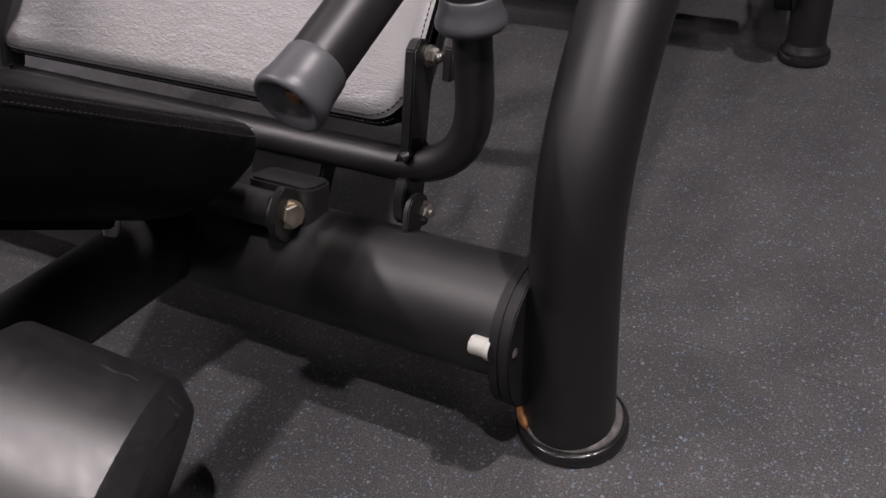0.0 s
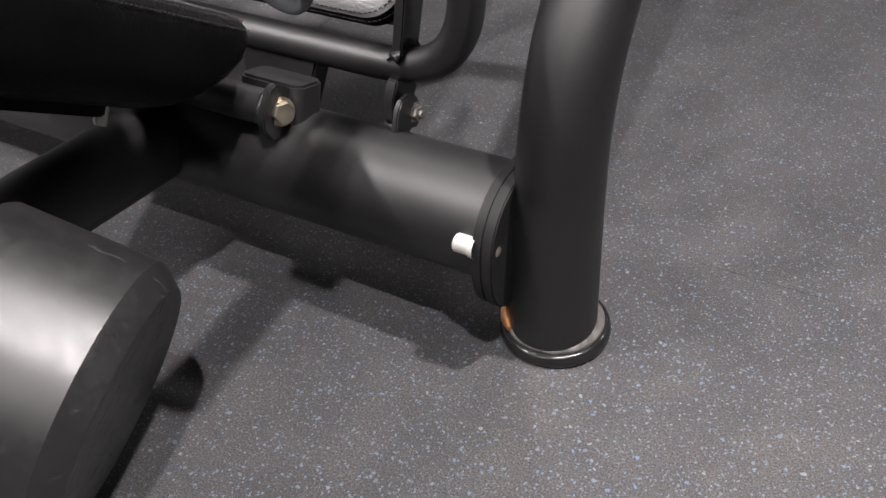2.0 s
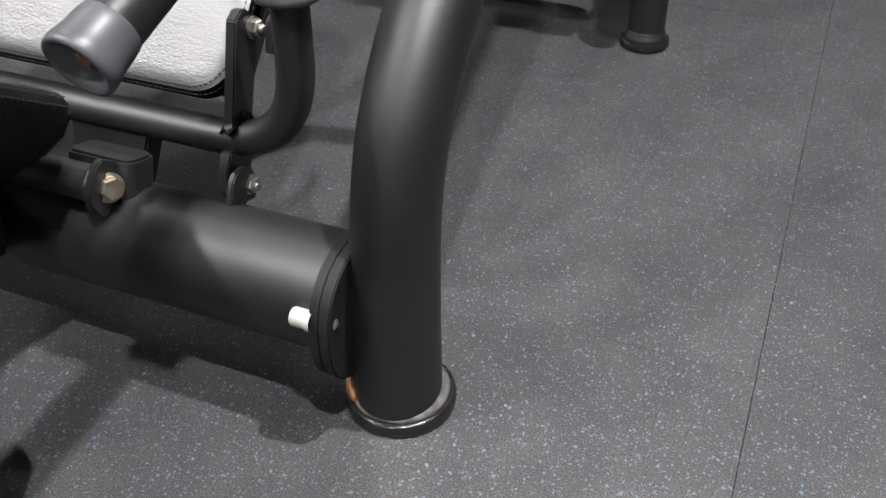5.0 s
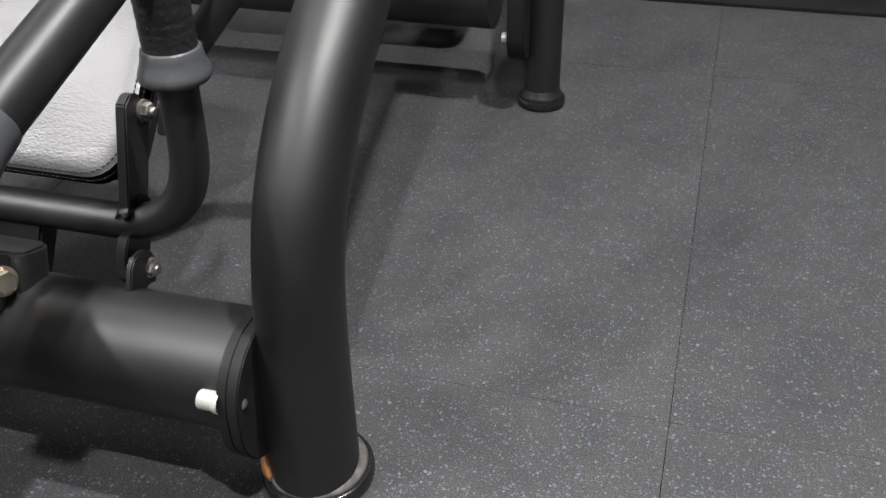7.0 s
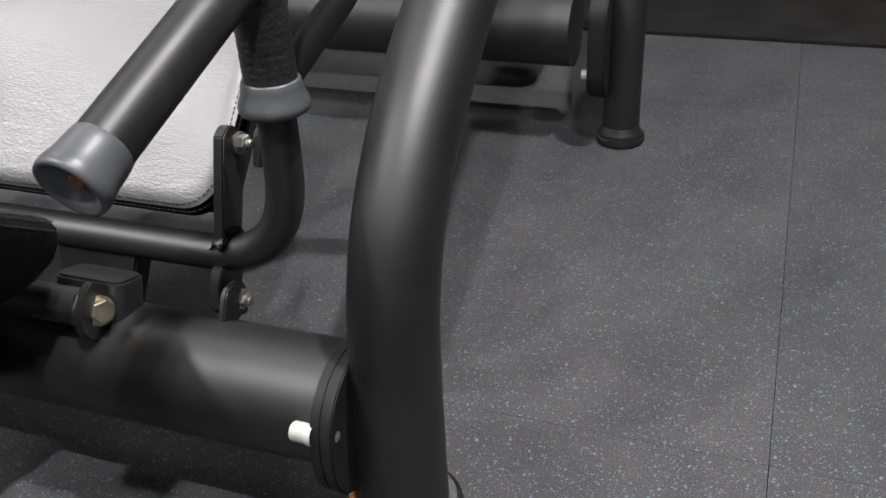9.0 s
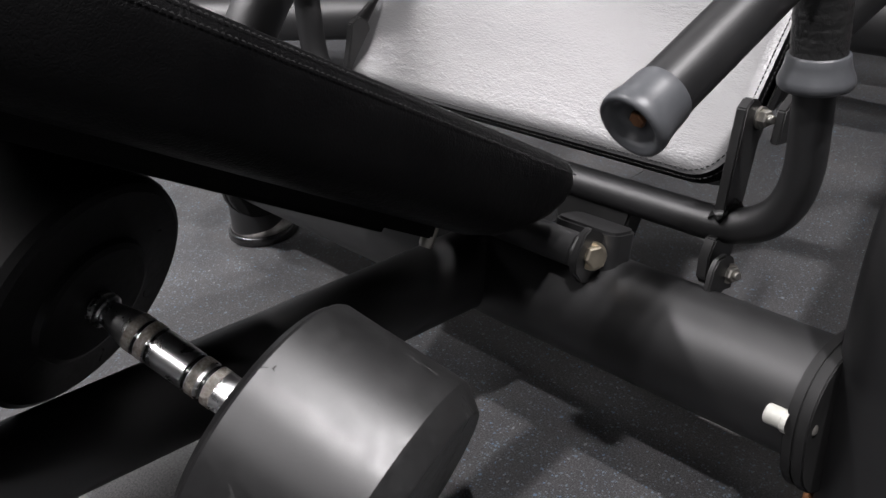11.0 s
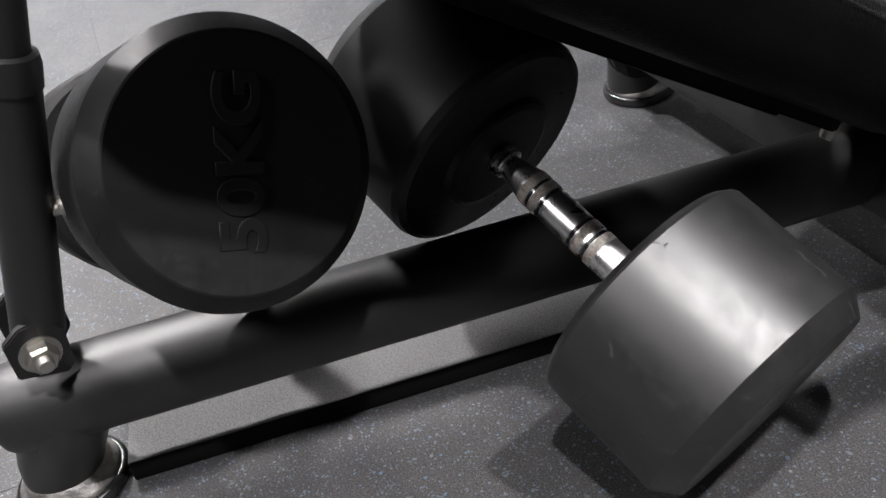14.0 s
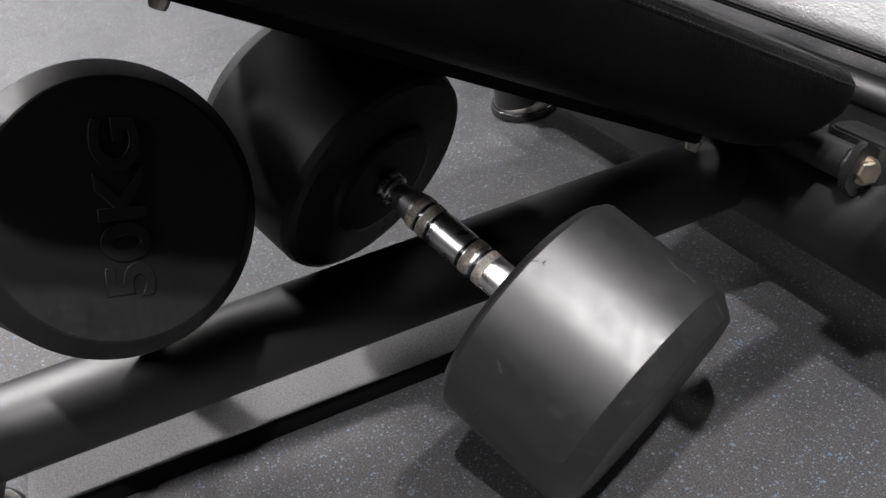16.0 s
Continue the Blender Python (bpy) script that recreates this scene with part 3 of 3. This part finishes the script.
both("arm_bracket", plate_yz([(0.054, 0.252), (0.090, 0.250), (0.117, 0.322), (0.118, 0.352), (0.111, 0.364), (0.099, 0.368), (0.087, 0.361)], -0.205, 0.012), M_DARK, "slanted black bracket plate")
both("lower_bracket", plate_yz([(0.048, 0.234), (0.094, 0.232), (0.076, 0.196), (0.054, 0.184), (0.040, 0.184), (0.033, 0.194), (0.036, 0.216)], -0.207, 0.013), M_DARK)
both("clevis", plate_yz([(0.024, 0.214), (0.032, 0.222), (0.048, 0.222), (0.062, 0.212), (0.066, 0.192), (0.058, 0.177), (0.047, 0.181), (0.036, 0.179), (0.026, 0.172), (0.014, 0.177), (0.012, 0.186)], -0.190, 0.007), M_DARK)
both("link_plate", slab([(-0.020, -0.012), (0.012, -0.018), (0.07, 0.02), (0.08, 0.05), (0.05, 0.055), (-0.01, 0.02)], 0.010, Matrix.Translation((-0.178, 0.125, 0.335)) @ YZ), M_DARK)


def bolt_set(name, at, direction, across, material, label, stud=True):
    d = Vector(direction).normalized()
    b = mpart(name, hexagon(Vector(at), d, across, across * 0.5), material, label, None, 25)
    mpart("washer", lathe([(across * 0.3, -0.002), (across * 0.72, -0.002), (across * 0.72, 0.0005), (across * 0.3, 0.0005)], Vector(at), d, 28), material, "", b)
    if stud:
        mpart("stud", lathe([(across * 0.3, 0), (across * 0.3, across * 0.75), (across * 0.24, across * 0.82), (0, across * 0.82)], Vector(at), d, 20), material, "", b)
    return b


bolt_set("bolt", (-0.1855, 0.053, 0.198), (1, -0.3, 0.15), 0.015, M_ZINC, "small zinc nut on a bolt")
bolt_set("bolt", (-0.196, 0.112, 0.345), (1, -0.1, 0.05), 0.016, M_ZINC, "zinc nut on a bolt")
rng = random.Random(4)
bead = [Vector((-0.205 + rng.uniform(-0.004, 0.004), 0.054 + 0.0016 * k, 0.2575 + rng.uniform(-0.0025, 0.003))) for k in range(22)]
both("weld_bead", sweep(bead, 0.005, 12, True, [(0.0095 + rng.uniform(-0.003, 0.003), 0.0048 + rng.uniform(-0.0015, 0.0015)) for k in bead], (1, 0, 0)), M_DARK, "lumpy black weld")

# pivot of the front pad
mpart("pivot_sleeve", sweep([Vector((-0.50, -0.028, 0.216)), Vector((-0.300, -0.028, 0.216))], 0.019, 28, True, None, (0, 0, 1)), M_BLACK)
mpart("pivot_ear", plate_yz([(-0.055, 0.206), (-0.053, 0.222), (-0.036, 0.244), (-0.026, 0.247), (-0.006, 0.232), (-0.003, 0.222), (-0.005, 0.204), (-0.016, 0.187), (-0.030, 0.183), (-0.045, 0.190)], -0.304, 0.009), M_DARK)
bolt_set("pivot_bolt", (-0.297, -0.028, 0.216), (1, -0.5, 0.3), 0.0215, M_BRASS, "large yellow-zinc hexagon bolt", False)
mpart("pivot_block", slab(rounded_outline(0.084, 0.046, 0.014, 6), 0.046, Matrix.Translation((-0.328, 0.010, 0.206)) @ Euler((radians(-16), 0, 0)).to_matrix().to_4x4(), 0.003), M_BLACK, "bent black steel saddle")
# the plate takes the darker flange material to paint in the arm's shade
mpart("seat_upright", slab([(-0.066, 0.088), (0.046, 0.078), (0.002, -0.075), (-0.060, -0.075)], 0.03, Matrix.Translation((-0.352, 0.062, 0.165)) @ Euler((radians(80), 0, 0)).to_matrix().to_4x4(), 0.003), M_FLANGE, "upright plate under the arm tube, blackened for shade")
mpart("weld_bead", sweep([Vector((-0.310, -0.028 + 0.021 * math.cos(a), 0.216 + 0.021 * math.sin(a))) for a in [radians(20 + 10 * k) for k in range(18)]], 0.0035, 10, True, [0.0028 + 0.0016 * abs(math.sin(k * 2.3)) for k in range(18)]), M_DARK, "lumpy black weld")

# front pad, sloping up towards the front foot
def frame_of(origin, xdir, ydir):
    x, y = Vector(xdir).normalized(), Vector(ydir).normalized()
    z = x.cross(y).normalized()
    y = z.cross(x)
    return Matrix.Translation(origin) @ Matrix((x, y, z)).transposed().to_4x4()


sl = math.atan2(0.655, 1.0)
PW, PH, PT = 0.40, 0.92, 0.102
along = Vector((0, -math.cos(sl), math.sin(sl)))
face = Vector((0, math.sin(sl), math.cos(sl)))
top_end = Vector((AX, -0.006, 0.303))
o = top_end + along * (PH / 2 - 0.004) - face * PT
mA = frame_of(o, (-1, 0, 0), along)
mpart("front_pad", cushion(PW, PH, PT, 0.048, 0.006, mA, rake=0.075), M_PAD, "thick black leatherette pad with stitched edge")
mpart("front_pad_seam", stitches(PW, PH, 0.048, 0.0005, PT - 0.0123, mA, 0.0055, 0.0038), M_STITCH, "stitched seam")
mpart("front_pad_seam", stitches(PW, PH, 0.048, 0.0055, PT - 0.0045, mA, 0.0055, 0.0038), M_STITCH, "stitched seam")
mpart("front_pad_board", slab(rounded_outline(PW - 0.12, PH - 0.18, 0.03, 5), 0.016, mA @ Matrix.Translation((0, 0.03, -0.0075)), 0.002), M_BOARD)
mpart("pad_rail", box((0.05, 0.74, 0.03), mA @ Matrix.Translation((0, 0.0, -0.020)), 0.004), M_BOARD)
for y, z in ((-0.155, 0.272), (-0.622, 0.578)):
    for x in (-0.40, -0.62):
        mpart("pad_bolt", lathe([(0.0075, 0), (0.0075, 0.018), (0.006, 0.022), (0, 0.022)], (x, y, z), -face, 18), M_ZINC, "zinc pad bolt")

# telescopic strut
S0, S1 = Vector((-0.575, -0.930, 0.21)), Vector((-0.545, -0.795, 0.66))
sd = (S1 - S0).normalized()
mpart("strut_sleeve", sweep([S0 + sd * 0.03, S0 + sd * 0.29], 0.0245, 32, True, None, (0, 1, 0)), M_BLACK, "black telescopic strut sleeve")
mpart("strut_rod", sweep([S0 + sd * 0.27, S1], 0.0190, 32, True, None, (0, 1, 0)), M_BLACK)
mpart("strut_band", lathe([(0.0195, -0.02), (0.0262, -0.02), (0.0262, 0.0), (0.0245, 0.008), (0.0195, 0.01)], S0 + sd * 0.298, sd, 32), M_BLACK)
knob_at = S0 + sd * 0.155 + Vector((0.004, 0.0235, 0.0))
mpart("strut_knob", lathe([(0, 0), (0.006, 0), (0.006, 0.007), (0.0095, 0.008), (0.0105, 0.011), (0.0095, 0.015), (0.005, 0.017), (0, 0.017)], knob_at, (0.15, 1, 0.1), 24), M_ZINC, "small zinc screw knob")
m4 = frame_of((-0.552, -0.925, 0.230), (-0.2, 1, 0), (0, 0.25, 1))
mpart("strut_bracket", slab([(-0.027, -0.018), (0.015, -0.034), (0.024, -0.027), (0.028, 0.016), (0.014, 0.034), (-0.008, 0.034), (-0.026, 0.022)], 0.009, m4), M_DARK)
mpart("strut_bracket", slab([(-0.027, -0.030), (0.020, -0.040), (0.032, -0.027), (0.034, 0.022), (0.014, 0.036), (-0.008, 0.036), (-0.026, 0.022)], 0.009, m4 @ Matrix.Translation((0.004, 0, -0.058))), M_DARK)
bolt_set("strut_bolt", m4 @ Vector((0, 0, 0.006)), m4.to_3x3() @ Vector((0, 0, 1)), 0.027, M_ZINC, "large zinc flange nut on a bolt")

# back pad
BW, BH, BT = 0.62, 0.52, 0.055
slB = radians(47)
upB = Vector((0, math.cos(slB), math.sin(slB)))
fB = Vector((0, -math.sin(slB), math.cos(slB)))
oB = Vector((AX - 0.01, 0.062, 0.288)) + upB * (BH / 2) - fB * BT
mB = frame_of(oB, (1, 0, 0), upB)
back_pad = mpart("back_pad", cushion(BW, BH, BT, 0.04, 0.012, mB, 8, "border"), M_PAD, "black leatherette pad")
mpart("panel", cushion(BW, BH, BT, 0.04, 0.012, mB, 8, "panel"), M_SEAT, "dark leatherette panel with a silvery sheen and creases", back_pad)
mpart("back_pad_seam", stitches(BW, BH, 0.04, 0.0005, BT * 0.82, mB), M_STITCH, "double stitched seam")
mpart("back_pad_seam", stitches(BW, BH, 0.04, 0.006, BT * 0.965, mB), M_STITCH, "double stitched seam")
mpart("back_pad_board", slab(rounded_outline(BW - 0.03, BH - 0.03, 0.03, 5), 0.016, mB @ Matrix.Translation((0, 0, -0.0075)), 0.002), M_DARK)
mpart("back_strut", sweep(smooth_path([(-0.33, 0.36, 0.26), (-0.235, 0.42, 0.39), (-0.20, 0.44, 0.43), (-0.05, 0.46, 0.47)], 6), 0.02, 24), M_BLACK)


# ---------------------------------------------------------------- dumbbells
def dumbbell(origin, d, gap, length, r, label, skins):
    """origin: middle of the handle; d: towards the head with the readable face."""
    db = thing("dumbbell", label, "dumbbell", origin, "round rubber dumbbells")
    d = Vector(d).normalized()
    for s in (1, -1):
        skin = skins[0] if s == 1 else skins[1]
        prof = [(0.0, gap / 2 - 0.010), (0.060, gap / 2 - 0.010), (0.066, gap / 2 - 0.008), (0.069, gap / 2 - 0.002), (0.074, gap / 2 - 0.0005), (r - 0.010, gap / 2), (r - 0.003, gap / 2 + 0.004), (r, gap / 2 + 0.012)]
        if s == 1:
            prof = [(0.0, gap / 2), (0.05, gap / 2 - 0.0005), (r - 0.012, gap / 2), (r - 0.008, gap / 2 + 0.001), (r - 0.0015, gap / 2 + 0.007), (r, gap / 2 + 0.010)]
        prof += [(r, gap / 2 + length - 0.022), (r - 0.0015, gap / 2 + length - 0.019), (r - 0.016, gap / 2 + length - 0.001), (r - 0.018, gap / 2 + length), (0, gap / 2 + length)]
        part("head", lathe(prof, (0, 0, 0), d * s, 96), skin, db, "black rubber head, worn to a silvery polish" if skin == M_RUBBER else "matt black rubber head", 17)
    R = 0.0192
    hp = [(0.0125, -gap / 2 + 0.002), (0.0125, -gap / 2 + 0.024), (0.0138, -0.070), (0.0165, -0.058), (R - 0.0008, -0.050), (R, -0.047)]
    lines = (-0.0345, -0.0190, 0.0250, 0.0435)
    for c in lines:
        hp += [(R, c - 0.0024), (R - 0.0016, c - 0.0018), (R - 0.0016, c + 0.0018), (R, c + 0.0024)]
    hp += [(R, 0.060), (R, gap / 2 + 0.004)]
    handle = part("handle", lathe(hp, (0, 0, 0), d, 40), M_CHROME, db, "chrome-plated handle", 30)
    for c in lines:
        part("groove", lathe([(R - 0.0018, c - 0.0017), (R - 0.0012, c - 0.0016), (R - 0.0012, c + 0.0016), (R - 0.0018, c + 0.0017)], (0, 0, 0), d, 36), M_FOOT, handle, "dark grooved line")
    for c in (-0.0412, -0.0268, 0.0330, 0.0510):
        part("knurl_band", lathe([(R - 0.0006, c - 0.0052), (R + 0.0005, c - 0.0046), (R + 0.0005, c + 0.0046), (R - 0.0006, c + 0.0052)], (0, 0, 0), d, 36), M_KNURL, handle, "worn rusty knurling")
    c = -gap / 2 + 0.0175
    part("ring", lathe([(0.0135, c - 0.007), (0.0172, c - 0.006), (0.0172, c - 0.0015), (0.0148, c), (0.0172, c + 0.0015), (0.0172, c + 0.005), (0.0135, c + 0.006)], (0, 0, 0), d, 32), M_CHROME, handle, "polished double ring")
    return db


RH = 0.1254
dA = Vector((0.8715, 0.2731, -0.4073))
CA = Vector((-0.3775, -0.3931, 0.1857))
GAP, HL = 0.205, 0.158
dumbbell(CA - dA * GAP / 2, dA, GAP, HL, RH, "scuffed black rubber dumbbell with chrome handle leaning on the beam", (M_RUBBER, M_MATT_RUBBER))
dB = Vector((0.9009, 0.2257, 0.3708))
CB = Vector((-0.4686, -0.7031, 0.3906))
bell = dumbbell(CB - dB * (GAP / 2 + HL), dB, GAP, HL, RH, "black rubber dumbbell with raised weight marking on its face", (M_MATT_RUBBER, M_MATT_RUBBER))
curve = bpy.data.curves.new("weight_text", "FONT")
curve.body, curve.size, curve.extrude, curve.bevel_depth, curve.offset, curve.align_x, curve.align_y = "50KG", 0.052, 0.0014, 0.0008, 0.0011, "CENTER", "CENTER"
tmp = bpy.data.objects.new("weight_text", curve)
scene.collection.objects.link(tmp)
me = bpy.data.meshes.new_from_object(tmp.evaluated_get(bpy.context.evaluated_depsgraph_get()))
bpy.data.objects.remove(tmp)
upw = Vector((-0.0486, 0.034, 0.1048)).normalized()
xs, ys = [v.co.x for v in me.vertices], [v.co.y for v in me.vertices]
me.transform(Matrix.Diagonal((0.148 / (max(xs) - min(xs)), 0.041 / (max(ys) - min(ys)), 1, 1)))
me.transform(frame_of(dB * (GAP / 2 + HL + 0.0006) + Vector((-0.001, 0.002, 0.001)), upw, dB.cross(upw)))
me.materials.append(M_MATT_RUBBER)
t50 = new("weight_marking", me)
t50.parent = bell


# ---------------------------------------------------------------- the machine behind
far = thing("exercise_machine", "black steel gym machine standing further back on the floor", "gym machine", (0, 0.97, 0))
part("cross_beam", sweep([Vector((x, 0.0, 0.205)) for x in (-1.1, -0.6, -0.045)], 0.066, 48, True, None, (0, 0, 1)), M_BLACK, far, "thick black tube beam")
part("post", sweep(smooth_path([(0.043, 0.0, 0.012), (0.043, 0.003, 0.15), (0.043, 0.01, 0.25), (0.043, 0.05, 0.36), (0.043, 0.14, 0.45), (0.043, 0.4, 0.63)], 6), 0.033, 32), M_BLACK, far)
foot_ring(far, 0.043, 0.0, 0.043, M_DARK, "black rim")
part("flange_disc", slab(rounded_outline(0.19, 0.15, 0.05, 5), 0.03, Matrix.Translation((0.006, 0, 0.19)) @ Euler((0, radians(90), 0)).to_matrix().to_4x4(), 0.003), M_FLANGE, far)
part("pin", lathe([(0, 0), (0.008, 0), (0.009, 0.002), (0.009, 0.02)], (-0.022, -0.05, 0.14), (1, 0, 0), 20), M_WHITE, far, "white plastic locking pin")

part("seat_pad", cushion(0.5, 0.34, 0.05, 0.04, 0.006, Matrix.Translation((-0.34, 0.30, 0.30)) @ Euler((radians(12), 0, 0)).to_matrix().to_4x4()), surface("blue_leatherette", (0.01, 0.02, 0.09), (0.015, 0.03, 0.12), (0.4, 0.5)), far, "blue leatherette seat pad")
part("seat_upright", box((0.08, 0.08, 0.2), Matrix.Translation((-0.34, 0.25, 0.2)), 0.006), M_BLACK, far)
part("seat_arm", sweep([Vector((-0.34, 0.0, 0.2)), Vector((-0.34, 0.26, 0.14))], 0.03, 20), M_BLACK, far)

# low tube of a further machine, floor marking, shade sheet and plate at the back
side_frame = thing("exercise_machine", "low black tube frame of a gym machine further off", "gym machine", (-1.75, 0.52, 0))
ba, bb = Vector((-0.62, -0.36, 0.13)), Vector((0.5, 0.37, 0.13))
part("cross_beam", sweep([ba, (ba + bb) / 2, bb], 0.055, 36, True, None, (0, 0, 1)), M_BLACK, side_frame)
for q in (ba, bb):
    part("post", sweep([Vector((q.x, q.y, 0.012)), Vector((q.x, q.y, 0.5))], 0.04, 28), M_BLACK, side_frame)
    foot_ring(side_frame, q.x, q.y, 0.055)
lm = Matrix.Translation((-2.63, 0.80, 0.0022)) @ Euler((0, 0, math.atan2(0.162, 0.145))).to_matrix().to_4x4()
tagged(link("trim", box((0.9, 0.035, 0.003), lm, 0.0006), surface("pale_yellow_tape", (0.3, 0.3, 0.14), (0.42, 0.42, 0.22), (0.5, 0.6)), None), "pale yellow marking tape on the floor", "tape", kind="structure")
# added dark sheet in place of a large machine's shadow on the tiles
tagged(link("floor_shade", slab(rounded_outline(3.6, 1.5, 0.01, 3), 0.008, Matrix.Translation((0.9, 2.345, 0.0045)), 0.001), surface("painted_floor_shade", (0.006, 0.006, 0.006), (0.012, 0.0116, 0.0112), (0.6, 0.75), big=8, fine=500, spec=0.25), None), "thin dark sheet on the tiles standing in for shade", "mat")
plate = thing("weight_plate", "dark red rubber weight plate lying at the back", "weight plate", (0.56, 2.17, 0.0088))
part("disc", lathe([(0.02, 0.0), (0.21, 0.0), (0.225, 0.008), (0.225, 0.045), (0.21, 0.055), (0.17, 0.05), (0.07, 0.05), (0.06, 0.056), (0.02, 0.056), (0.02, 0.0)], steps=56), surface("red_rubber", (0.25, 0.02, 0.012), (0.33, 0.03, 0.02), (0.45, 0.6)), plate)
part("hub_ring", lathe([(0.0255, -0.0), (0.04, 0.0), (0.04, 0.058), (0.0255, 0.058), (0.0255, 0.0)], steps=32), M_ZINC, plate, "steel hub ring")
